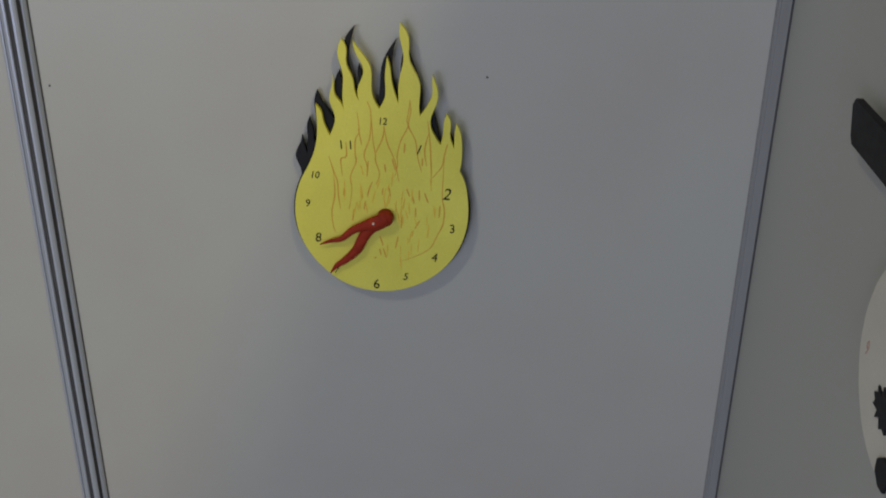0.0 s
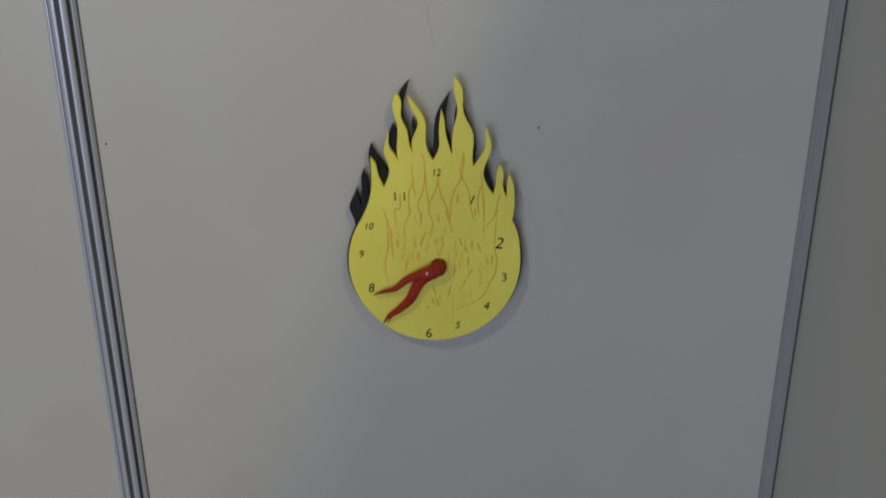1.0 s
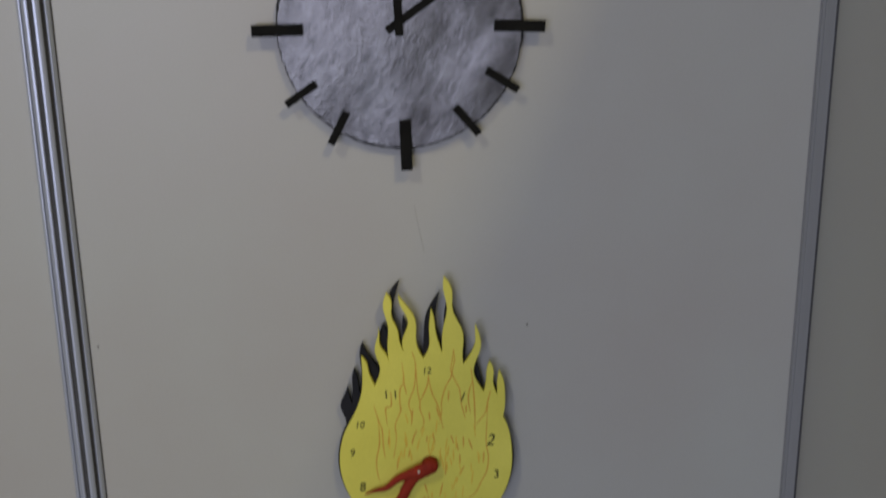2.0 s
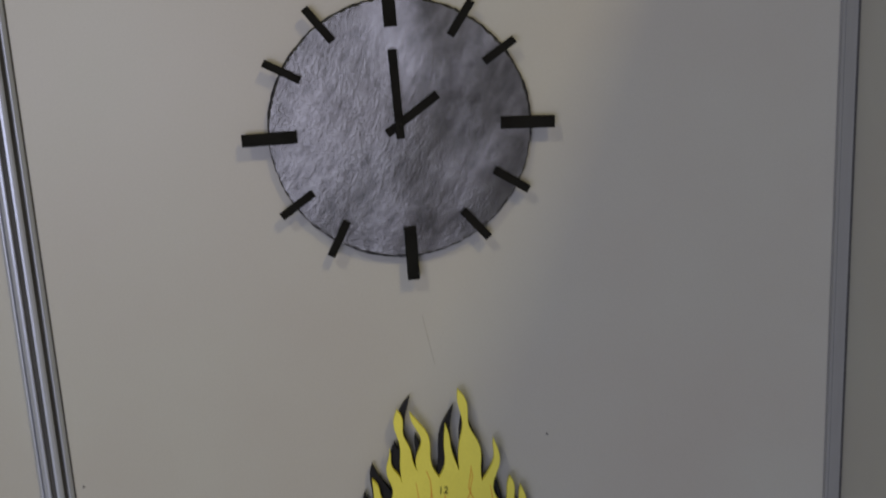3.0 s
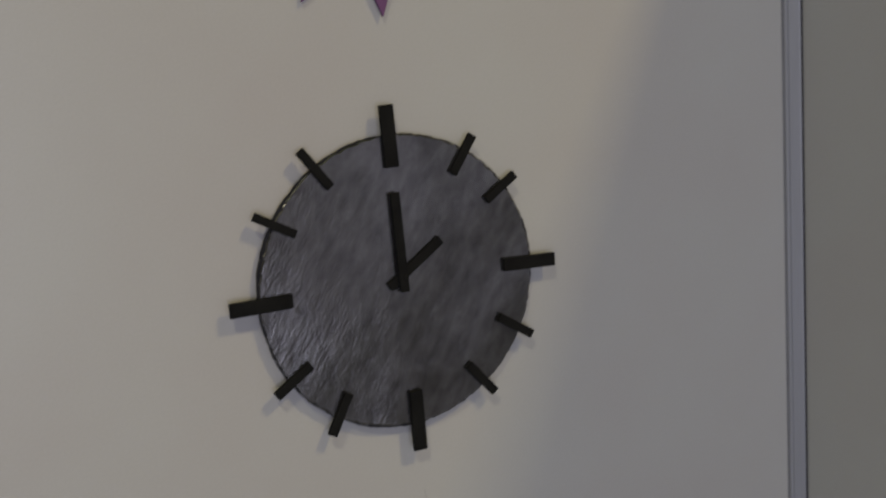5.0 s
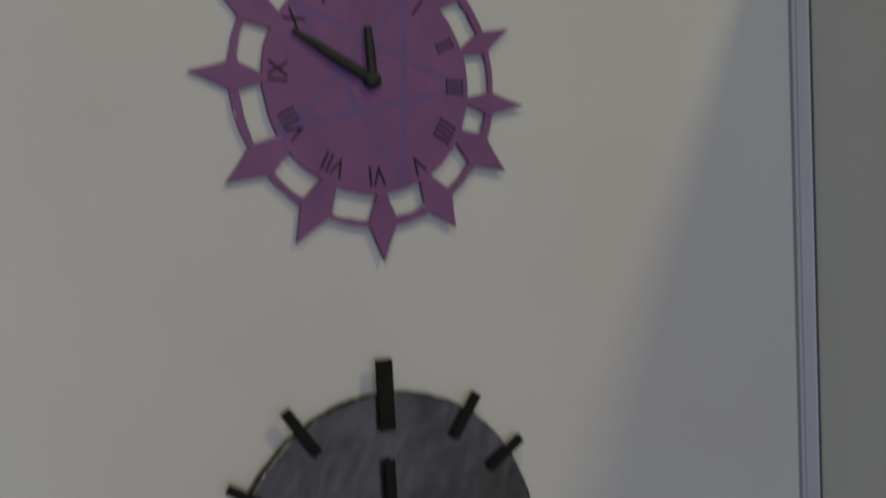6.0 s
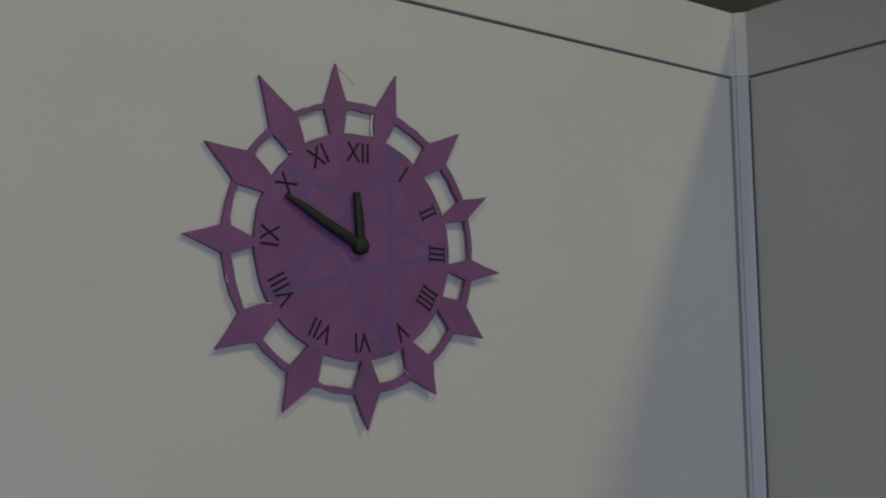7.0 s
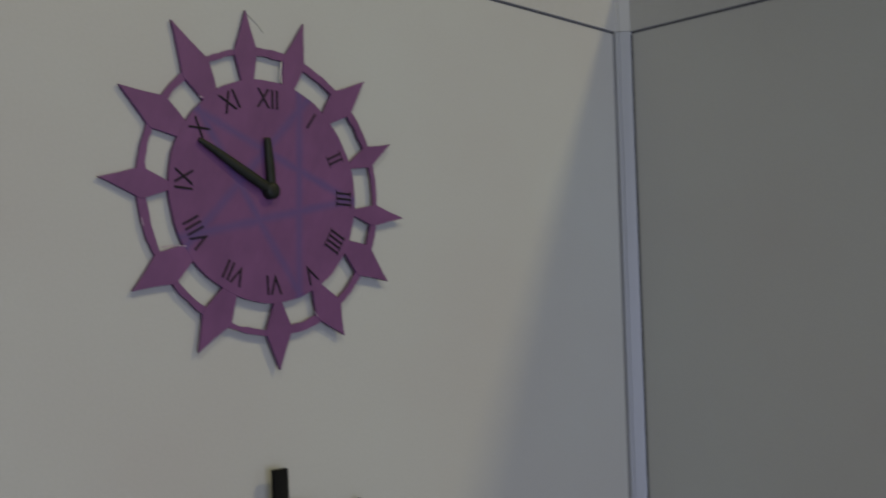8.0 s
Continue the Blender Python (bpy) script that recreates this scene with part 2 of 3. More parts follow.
def disc_knob(r, front, back, n=20, cx=0.0, cz=0.0):
    bm = bmesh.new()
    rings = [[bm.verts.new((cx + k * math.sin(a), y, cz + k * math.cos(a))) for a in (2 * math.pi * i / n for i in range(n))]
             for k, y in ((r, back), (r, front + r * 0.35), (r * 0.85, front + r * 0.12), (r * 0.5, front))]
    for r0, r1 in zip(rings, rings[1:]):
        for i in range(n):
            bm.faces.new((r0[i], r0[(i + 1) % n], r1[(i + 1) % n], r1[i]))
    bm.faces.new(rings[-1])
    bm.faces.new(rings[0][::-1])
    return bm


def written(text, height, x, z, y, turn=0.0, squeeze=1.0, thin=0.0, lean=0.0):
    """Characters in the built-in font, centred on (x, z), lying on a face at y; turn: degrees clockwise."""
    cu = bpy.data.curves.new("writing", "FONT")
    cu.body, cu.size, cu.align_x, cu.align_y = text, 1.0, "CENTER", "CENTER"
    cu.offset, cu.extrude, cu.shear, cu.resolution_u = -thin, 0.012, lean, 3
    ob = new("writing", cu)
    bpy.context.view_layer.update()
    me = bpy.data.meshes.new_from_object(ob.evaluated_get(bpy.context.evaluated_depsgraph_get()))
    bpy.data.objects.remove(ob)
    bm = bmesh.new()
    bm.from_mesh(me)
    bmesh.ops.remove_doubles(bm, verts=bm.verts, dist=1e-5)
    xs = [v.co.x for v in bm.verts]
    ys = [v.co.y for v in bm.verts]
    mx, my, k = (min(xs) + max(xs)) / 2, (min(ys) + max(ys)) / 2, height / (max(ys) - min(ys))
    a = radians(turn)
    for v in bm.verts:
        u, w = (v.co.x - mx) * k * squeeze, (v.co.y - my) * k
        v.co = Vector((x + u * math.cos(a) + w * math.sin(a), y - 0.0004 - v.co.z * 0.02, z - u * math.sin(a) + w * math.cos(a)))
    return bm


# ---- the hall that closes the place ----
def slab(name, x0, x1, y0, y1, z0, z1, material, label):
    return tagged(part(name, box(x0, x1, y0, y1, z0, z1), material), label, name.split("_")[0], kind="structure")


# the floor is out of view; its blue tint is added as bluish bounce
slab("floor", -7, 7, -8.2, 6.2, -0.2, 0, BOUNCECARPET, "unseen needle-felt carpet of an exhibition hall, tinted blue-grey to bounce bluish light")
slab("wall_north", -7, 7, 6, 6.2, 0, 8.4, PLASTER, "plain plastered hall wall behind the stand")
slab("wall_east", 7, 7.2, -8.2, 6.2, 0, 8.4, PLASTER, "plain plastered hall side wall")
slab("wall_west", -7.2, -7, -8.2, 6.2, 0, 8.4, PLASTER, "plain plastered hall side wall")
# the unseen window opening is added around the bluish fill lamp
bm = bmesh.new()
for x0, x1, z0, z1 in ((-7, -4.3, 0, 8.4), (0.1, 7, 0, 8.4), (-4.3, 0.1, 0, 0.13), (-4.3, 0.1, 2.93, 8.4)):
    piece = box(x0, x1, -8.2, -8.0, z0, z1)
    me = bpy.data.meshes.new("piece")
    piece.to_mesh(me)
    piece.free()
    bm.from_mesh(me)
    bpy.data.meshes.remove(me)
tagged(part("wall_south", bm, PLASTER), "plain plastered hall wall with a wide unseen opening added for the fill light", "wall", kind="structure")
bm = bmesh.new()
prof = []
x = -7.0
while x < 7.0:
    prof += [(x, 8.15), (x + 0.07, 8.15), (x + 0.10, 8.07), (x + 0.17, 8.07)]
    x += 0.20
prof += [(7.0, 8.15)]
lo = [[bm.verts.new((px, y, pz)) for px, pz in prof] for y in (-8.2, 6.2)]
hi = [[bm.verts.new((px, y, pz + 0.03)) for px, pz in prof] for y in (-8.2, 6.2)]
for i in range(len(prof) - 1):
    bm.faces.new((lo[0][i], lo[0][i + 1], lo[1][i + 1], lo[1][i]))
    bm.faces.new((hi[0][i], hi[1][i], hi[1][i + 1], hi[0][i + 1]))
tagged(part("ceiling", bm, CEILING), "green-grey corrugated sheet metal hall ceiling", "ceiling", kind="structure")

# ---- the stand: infill panels between slotted posts under a rail ----
RAIL_LOW, RAIL_TOP = 2.402, 2.480


def octagon_post(slots=True, r=0.02, top=RAIL_TOP, base=0.0, narrow=1.0):
    """An eight-sided extruded post with a slot in each flat."""
    half = r * math.tan(math.pi / 8)
    prof = []
    for k in range(8):
        a = k * math.pi / 4
        n, t = Vector((math.cos(a), math.sin(a))), Vector((-math.sin(a), math.cos(a)))
        prof += [n * (r - 0.0007) - t * half, n * r - t * (half - 0.0016)]
        if slots:
            prof += [n * r - t * 0.0040, n * (r - 0.0012) - t * 0.0031, n * (r - 0.0080) - t * 0.0030,
                     n * (r - 0.0080) + t * 0.0030, n * (r - 0.0012) + t * 0.0031, n * r + t * 0.0040]
        prof += [n * r + t * (half - 0.0016)]
    bm = bmesh.new()
    lower = [bm.verts.new((p.x, p.y, base)) for p in prof]
    upper = [bm.verts.new((p.x * narrow, p.y * narrow, top)) for p in prof]
    for i in range(len(prof)):
        j = (i + 1) % len(prof)
        bm.faces.new((lower[i], lower[j], upper[j], upper[i]))
    caps = [bm.faces.new(upper), bm.faces.new(lower[::-1])]
    bmesh.ops.triangulate(bm, faces=caps)
    return bm


def stand_wall(name, m, starts, label, shade_strip, lap, over):
    """A run of infill panels; each bay begins at a local x and is 0.95 m wide; its face is the plane y = 0."""
    wall = thing(name, m, label, "wall", kind="structure")
    for x0 in starts:
        # strips over the panel edges draw the shaded gaps beside the posts
        part("shade_strip", box(x0 - 0.001, x0 + shade_strip, -0.0006, 0.003, 0.065, RAIL_LOW - 0.004), HOLLOWSHADE, wall, "dark strip standing for the shaded gap beside the post")
        part("shade_strip", box(x0 + 0.9496, x0 + 0.951, -0.0005, 0.003, 0.065, RAIL_LOW - 0.004), PALESHADE, wall, "grey strip standing for the shaded gap beside the post")
        part("panel", box(x0 - 0.003, x0 + 0.953, 0, 0.004, 0.06, RAIL_LOW - 0.0024, 0), PANEL, wall)
        part("top_rail", box(x0 - (lap if x0 == 0 else 0), x0 + 0.95 + (over if x0 == starts[-1] else 0), -0.003, 0.012, RAIL_LOW, RAIL_TOP, 0.001), RAIL, wall, "white-painted rail along the top")
        # a dark fill gives the groove its shade
        part("rail_groove", box(x0, x0 + 0.95, 0.0006, 0.010, RAIL_LOW - 0.0024, RAIL_LOW + 0.001), HOLLOWSHADE, wall, "groove under the rail, coloured dark for its shade")
        part("bottom_rail", box(x0, x0 + 0.95, -0.003, 0.012, 0, 0.065, 0.001), RAIL, wall)
    return wall


wall_back = stand_wall("wall_stand_back", pose(0, 0, 0), (-1.98, -0.99, 0.0), "white laminate exhibition wall panels between slotted aluminium posts", 0.0016, 0.0, 0.030)
wall_side = stand_wall("wall_stand_side", pose(0.967, -0.017, 0, 0, 0, -90), (0.0, 0.99, 1.98), "white laminate exhibition side wall meeting the back wall", 0.0008, 0.0138, 0.0)


def slotted_post(wall, x):
    post = part("post", octagon_post(), ALU, wall, "slotted silver aluminium post")
    post.location = (x, 0.003, 0)
    # dark strips colour the open slots as deep as their shade
    for a in (-135, -90, -45):
        shade_strip = part("slot_shade", box(0.0118, 0.0165, -0.0029, 0.0029, 0.002, RAIL_TOP - 0.002), GAP, post, "dark strip standing for the shade in the slot")
        shade_strip.rotation_euler = (0, 0, radians(a))


for x in (-2.0, -1.01, -0.02):
    slotted_post(wall_back, x)


def prism(lower, upper, base, top):
    """A bar between two outlines of equal count."""
    bm = bmesh.new()
    lo = [bm.verts.new((x, y, base)) for x, y in lower]
    hi = [bm.verts.new((x, y, top)) for x, y in upper]
    for k in range(len(lo)):
        q = (k + 1) % len(lo)
        bm.faces.new((lo[k], lo[q], hi[q], hi[k]))
    bmesh.ops.triangulate(bm, faces=[bm.faces.new(hi), bm.faces.new(lo[::-1])])
    return bm


# the corner post turns a flat slanting face, with one fine groove, to the stand; a painted piece of the same section joins the rails
CORNER = [(0.9515, 0.005), (0.9515, -0.0024), (0.9521, -0.0036), (0.9541, -0.0058), (0.9549, -0.0055), (0.9548, -0.0066), (0.9632, -0.0157), (0.9640, -0.0164), (0.9725, -0.0164), (0.984, 0.005)]
part("corner_post", prism(CORNER, CORNER, 0.0, RAIL_LOW), COVER, wall_back, "smooth grey corner post")
# thin dark face drawn for the shaded gap where post meets side wall
part("corner_gap_shade", box(0.9645, 0.9668, -0.0173, -0.0160, 0.065, RAIL_LOW - 0.004), GAP, wall_back, "dark strip standing for the shaded gap along the corner post")
part("rail_corner", prism(CORNER, CORNER, RAIL_LOW + 0.0005, RAIL_TOP - 0.001), RAIL, wall_back, "white-painted corner piece of the rails")
for x in (0.97, 1.96):
    slotted_post(wall_side, x)


# ---- flame clock ----
def wavy_edge(a, b, waves, steps=12):
    """From a to b, swaying to the left by sums of sines; the waves are in millimetres."""
    a, b = Vector(a), Vector(b)
    u = (b - a).normalized()
    n = Vector((-u.y, u.x))
    return [tuple(a + (b - a) * s + n * sum(w * 0.001 * math.sin(math.pi * (k + 1) * s) for k, w in enumerate(waves)))
            for s in (i / steps for i in range(steps))]


def flame_outline(start, tongues, radii, centre):
    """Tongues from left to right, each (tip, valley, left waves, right waves) in millimetres, closed by a round belly."""
    pts, at = [], Vector(start) * 0.001
    for tip, valley, left, right in tongues:
        tip, valley = Vector((tip[0], tip[1] * 0.987)) * 0.001, Vector(valley) * 0.001
        pts += wavy_edge(at, tip, left) + wavy_edge(tip, valley, right)
        at = valley
    c = Vector(centre) * 0.001
    first, last = at - c, Vector(start) * 0.001 - c
    a0, a1 = math.atan2(first.x, first.y), math.atan2(last.x, last.y) + 2 * math.pi
    rs = [first.length] + [r * 0.001 for r in radii] + [last.length]
    steps = 72
    for i in range(steps):
        s = i / steps * (len(rs) - 1)
        k = int(s)
        f = s - k
        p = [rs[min(max(q, 0), len(rs) - 1)] for q in (k - 1, k, k + 1, k + 2)]
        r = 0.5 * (2 * p[1] + (p[2] - p[0]) * f + (2 * p[0] - 5 * p[1] + 4 * p[2] - p[3]) * f * f + (3 * p[1] - p[0] - 3 * p[2] + p[3]) * f ** 3)
        a = a0 + (a1 - a0) * i / steps
        pts.append((c.x + r * math.sin(a), c.y + r * math.cos(a)))
    return pts


flame = thing("flame_clock", pose(0.4595, 0, 1.1587) @ Matrix.Diagonal((1.005, 1, 0.986, 1)), "yellow flame-shaped card wall clock with black backing and red hands", "wall clock", "handmade clocks on the stand")
LEFT_TONGUES = [
    ((-91, 158), (-74, 112), (-9.0, -0.4), (1.5, 1.6, 0.7)),
    ((-67, 200), (-54, 146), (-1.2, -3.9, -1.4, 1.1), (-3.3, -0.9, 1.4)),
    ((-55, 250), (-34, 163), (1.9, -1.8, 2.4, -0.6), (-0.8, 1.0, 1.0, 1.9)),
    ((-40, 247), (-8, 152), (-6.3, 1.2, 3.2), (5.8, 4.0, -1.8, -0.3)),
    ((3, 227), (17, 159), (-3.2, -2.3, -0.6), (-0.8, 0.9, 0.5)),
]
RIGHT_TONGUES = [
    ((20.2, 272.5), (45, 143), (-2.6, 1.1, 1.8, -0.9), (6.5, -0.8, 2.0, 2.8)),
    ((61.5, 203), (72, 102), (-6.4, -0.6, 0.6, -0.4), (-3.8, 7.1, 0.0, -0.7)),
    ((80, 148.5), (90, 98), (0.7, -1.0, 0.1), (0.2, 2.3, 0.4)),
    ((93, 135), (98, 64), (1.4, -0.2), (5.7, 0.5, 0.5)),
]
BLACK_TONGUES = [
    ((-112, 110), (-106, 82), (6.7, -0.1, -1.8), (-0.2, 0.1)),
    ((-101, 137), (-92, 94), (1.7, -1.0, 0.6), (-0.4, 1.0, -0.6)),
    ((-90, 175), (-67, 130), (2.2, -0.8, 1.3), (-0.8, -0.7, 0.3)),
    ((-60, 203), (-57, 190), (5.8, -0.2, 1.1), (0.3, 0)),
    ((-38.4, 264), (-36, 165), (7.0, -2.4, 0.6), (-9.0, -1.4, 0.9)),
    ((-34, 213), (-11, 151), (0.5, -0.9, 0.3), (-3.1, 0.4, 0.3)),
    ((14, 247), (17, 156), (7.8, -2.2, -0.3), (-6.0, -1.3, 0.3)),
    ((28.5, 252), (45, 139), (3.1, -1.3, -0.3), (5.5, -3.7, -0.3)),
    ((61, 156), (72, 99), (-0.2, -1.7, 0.6), (0.2, -0.1)),
    ((84, 118), (94, 62), (0.4, 0.6), (4.0, 0.3)),
]
flame_face = part("flame_face", plate(flame_outline((-111, 55), LEFT_TONGUES + RIGHT_TONGUES, (120, 117, 116.5, 117.4, 118.6, 118.4, 115.6, 116, 118), (-8, -8)), -0.022, -0.015),
     YELLOW, flame, "yellow card cut as a ball of flames")
part("flame_backing", plate(flame_outline((-115, 50), BLACK_TONGUES, (122.0, 119.6, 119.2, 119.8, 120.2, 119.8, 118.0, 119.0, 120.5), (-8.0, -8.6)), -0.0135, -0.006),
     BLACKBOARD, flame, "black card flames behind")
part("movement", box(-0.03, 0.03, -0.0153, 0, -0.03, 0.03, 0.002), WHITEBOX, flame)
for text, x, z, h, lean in (("12", -3, 135, 9.5, 0.1), ("1", 44, 95, 13, 0.35), ("2", 81, 30, 17, 0.25), ("3", 89, -23, 13, 0), ("4", 65, -69, 13, 0.15),
                            ("5", 25, -101, 11, 0.2), ("6", -16, -114, 15, 0.05), ("7", -71, -93, 9, 0.2), ("8", -95, -41, 14, 0.1), ("9", -107, 12, 11, 0.1),
                            ("10", -95, 55, 10, 0.2), ("1 1", -53, 100, 12, -0.05)):
    part("numeral", written(text, h * 0.001, x * 0.001, z * 0.001, -0.022, lean * 12, 0.9, 0.0015, lean), INK, flame_face)

rnd = random.Random(11)


drawn = []


def pencil_line(width, *points, soft=None):
    """A drawn line through points in millimetres; some are gone over twice."""
    for again in range(1 if width > 1.8 else 2):
        pts = smooth_line([Vector((x + rnd.uniform(-0.7, 0.7) * again, z)) * 0.001 for x, z in points], 6)
        drawn.append(part("pencil_line", strip(pts, (width - 0.6 * again) * 0.001, -0.0221 - 0.000003 * len(drawn), 0.00005, True), soft or PENCIL, flame_face))


pencil_line(1.45, (-37, 147), (-35, 120), (-40, 108), (-41, 87), (-40, 75), (-48, 54), (-47, 33), (-51, 4))
pencil_line(1.45, (-36, 124), (-32, 100))
pencil_line(1.45, (-23, 162), (-19, 145), (-21, 112), (-29, 87), (-26, 71), (-26, 54))
pencil_line(1.45, (-19, 145), (-17, 108), (-14, 87), (-14, 77), (-9, 58), (-14, 42))
pencil_line(1.45, (-2, 129), (-4, 112), (-14, 89))
pencil_line(1.45, (-2, 127), (2, 104), (11, 79), (14, 62), (17, 47))
pencil_line(1.45, (32, 166), (31, 154), (28, 137), (29, 127), (20, 108), (15, 87), (15, 71), (11, 54))
pencil_line(1.45, (32, 164), (33, 149), (30, 129), (39, 108), (42, 83), (47, 62))
pencil_line(1.45, (55, 137), (57, 120), (59, 95), (60, 71), (60, 42))
pencil_line(1.45, (57, 120), (51, 95), (54, 71))
pencil_line(1.45, (81, 104), (77, 87), (74, 71), (62, 54))
pencil_line(1.45, (77, 85), (76, 54), (75, 25), (78, 4), (76, -17), (69, -33), (59, -54), (42, -66), (20, -76))
pencil_line(1.45, (-76, 83), (-71, 62), (-66, 46), (-65, 25), (-63, 4))
pencil_line(1.45, (-71, 61), (-70, 37), (-71, 21), (-75, 0), (-74, -21), (-71, -33))
pencil_line(1.45, (-53, 104), (-53, 83), (-60, 79), (-59, 54))
pencil_line(1.85, (-19, 46), (-24, 33), (-26, 23))
pencil_line(1.85, (-5, 37), (-6, 27))
pencil_line(1.85, (3, 39), (5, 25))
pencil_line(1.85, (-2, 73), (-1, 61))
pencil_line(1.85, (8, 81), (12, 64))
pencil_line(1.85, (27, 37), (31, 25))
pencil_line(1.85, (51, 31), (56, 16))
pencil_line(1.85, (44, 35), (44, 19))
pencil_line(1.85, (45, -11), (38, -24))
pencil_line(1.85, (-45, 4), (-47, -14))
pencil_line(1.85, (39, 8), (39, -6))
pencil_line(1.85, (20, -6), (19, -24))
pencil_line(1.85, (-6, -56), (-2, -71))
pencil_line(1.85, (-11, -57), (-9, -67))
pencil_line(1.85, (-15, -71), (-19, -72))
pencil_line(1.85, (-24, 77), (-26, 54))
pencil_line(1.85, (-57, 37), (-58, 24))
pencil_line(1.85, (25, 104), (24, 90))
pencil_line(1.85, (48, 83), (48, 71))
pencil_line(1.85, (72, 12), (71, -6))
pencil_line(1.85, (-10, -37), (-6, -52))
pencil_line(1.85, (15, -37), (11, -56))
pencil_line(1.85, (-29, 17), (-31, 4))
pencil_line(1.85, (34, 29), (37, 14))
# many short flecks between the long lines
for k in range(64):
    x, z = rnd.uniform(-62, 70), rnd.uniform(-70, 96)
    if math.hypot(x, z + 5) > 84 or (-88 < x < 14 and -86 < z < 12 and z > x - 30):
        continue
    lean, high = rnd.uniform(-5, 4), rnd.uniform(9, 22)
    pencil_line(1.81 if k % 3 else 1.1, (x, z), (x + lean * 0.6, z - high / 2), (x + lean, z - high), soft=PALEPENCIL)
part("minute_hand", rod([(0.001, -0.034, -0.003, 0.0100), (-0.014, -0.034, -0.0105, 0.0105), (-0.031, -0.033, -0.017, 0.0075), (-0.047, -0.031, -0.025, 0.0055), (-0.062, -0.031, -0.038, 0.0042),
                          (-0.078, -0.030, -0.043, 0.0028), (-0.0925, -0.030, -0.0485, 0.0008)], 0.6), REDCLAY, flame, "thin wavy red clay hand", True)
part("hour_hand", rod([(-0.006, -0.030, -0.012, 0.009), (-0.023, -0.030, -0.022, 0.0085), (-0.033, -0.030, -0.037, 0.0075), (-0.042, -0.030, -0.056, 0.0068),
                       (-0.058, -0.029, -0.073, 0.0052), (-0.070, -0.029, -0.082, 0.0036), (-0.0795, -0.029, -0.0945, 0.0008)], 0.6), REDCLAY, flame, "short wavy red clay hand", True)
part("knob", disc_knob(0.0110, -0.0385, -0.022, 20, -0.002, -0.005), REDCLAY, flame, "", True)
# tiny white dot, a highlight on the red clay made as a shape
part("painted_glint", disc_knob(0.0016, -0.0425, -0.037, 10, -0.0170, -0.0085), WHITECARD, flame)

# ---- silver clock ----
silver = thing("silver_clock", pose(0.4299, 0, 1.7439) @ Matrix.Diagonal((0.9975, 1, 0.99, 1)), "round silver foil wall clock with black bar markers", "wall clock", "handmade clocks on the stand")
part("rim_board", plate(rough_circle(0.1528, 220, 0.0004, 5, 0, 0, 0.0006), -0.0105, -0.0062), BLACKBOARD, silver, "black board edge")
foil = part("foil_face", plate(rough_circle(0.1516, 240, 0.0003, 8, 0, 0, 0.0010), -0.0125, -0.0103, 0.0014), FOIL, silver, "wrinkled silver foil face")
BARS = ((-2.0, 0.151, -1.8, 0.063, 0.0148), (31.2, 0.146, 34.0, 0.046, 0.0093), (53.9, 0.146, 56.0, 0.043, 0.0090), (89.5, 0.148, 91.8, 0.063, 0.0142),
        (117.5, 0.143, 122.5, 0.047, 0.0096), (144.8, 0.143, 139.6, 0.046, 0.0096), (178.2, 0.148, 179.0, 0.065, 0.0145), (-147.3, 0.148, -152.5, 0.046, 0.0097),
        (-122.7, 0.149, -124.2, 0.046, 0.0095), (-90.2, 0.151, -90.9, 0.063, 0.0144), (-59.9, 0.151, -61.2, 0.046, 0.0088), (-34.1, 0.152, -37.0, 0.048, 0.0092))
for a, r, turn, length, width in BARS:
    ob = part("hour_bar", box(-width / 2, width / 2, -0.0176, -0.0122, -length / 2, length / 2, 0.0007), BLACKFOAM, silver)
    ob.location = (r * math.sin(radians(a)), 0, r * math.cos(radians(a)))
    ob.rotation_euler = (0, radians(turn), 0)
ob = part("minute_hand", box(-0.0050, 0.0050, -0.0192, -0.0166, -0.0515, 0.0515, 0.0007), BLACKFOAM, silver)
ob.location, ob.rotation_euler = (-0.0025, 0, 0.0425), (0, radians(-2.2), 0)
ob = part("hour_hand", box(-0.0050, 0.0050, -0.0164, -0.0140, -0.037, 0.037, 0.0007), BLACKFOAM, silver)
ob.location, ob.rotation_euler = (0.0145, 0, 0.0185), (0, radians(55), 0)
part("spindle", disc_knob(0.0035, -0.0200, -0.012, 14, 0.001, 0.006), BLACKFOAM, silver)
part("movement", box(-0.03, 0.03, -0.0065, 0, -0.03, 0.03), WHITEBOX, silver)

# ---- purple clock ----
purple = thing("purple_clock", pose(0.4223, 0.0036, 2.1676, -0.5, -1.0, -0.5) @ Matrix.Diagonal((0.986, 1, 0.983, 1)), "purple sunburst wall clock with Roman numerals and black hands", "wall clock", "handmade clocks on the stand")
STAR = [(26.0, 0.0863), (92.6, 0.0945), (161.7, 0.0965), (-118.0, 0.0862), (-46.5, 0.0953)]
corners = [Vector((r * math.sin(radians(a)), r * math.cos(radians(a)))) for a, r in STAR]
lines = []
for i in range(5):
    p, q = corners[i], corners[(i + 2) % 5]
    nrm = Vector((-(q - p).y, (q - p).x)).normalized()
    lines.append((math.degrees(math.atan2(nrm.y, nrm.x)), nrm.dot(p)))
PURPLESTAR = purple_material(lines)
purple_dial = part("dial", plate(rough_circle(0.1013, 120, 0.0005, 21), -0.0100, -0.0062, 0.00015), PURPLESTAR, purple, "round purple dial with a faint blue star")
outer, inner = rough_circle(0.1304, 150, 0.0006, 31, 0, 0, 0.00035), rough_circle(0.1238, 150, 0.0007, 33, 0, 0, 0.0006)
bm = bmesh.new()
n = len(outer)
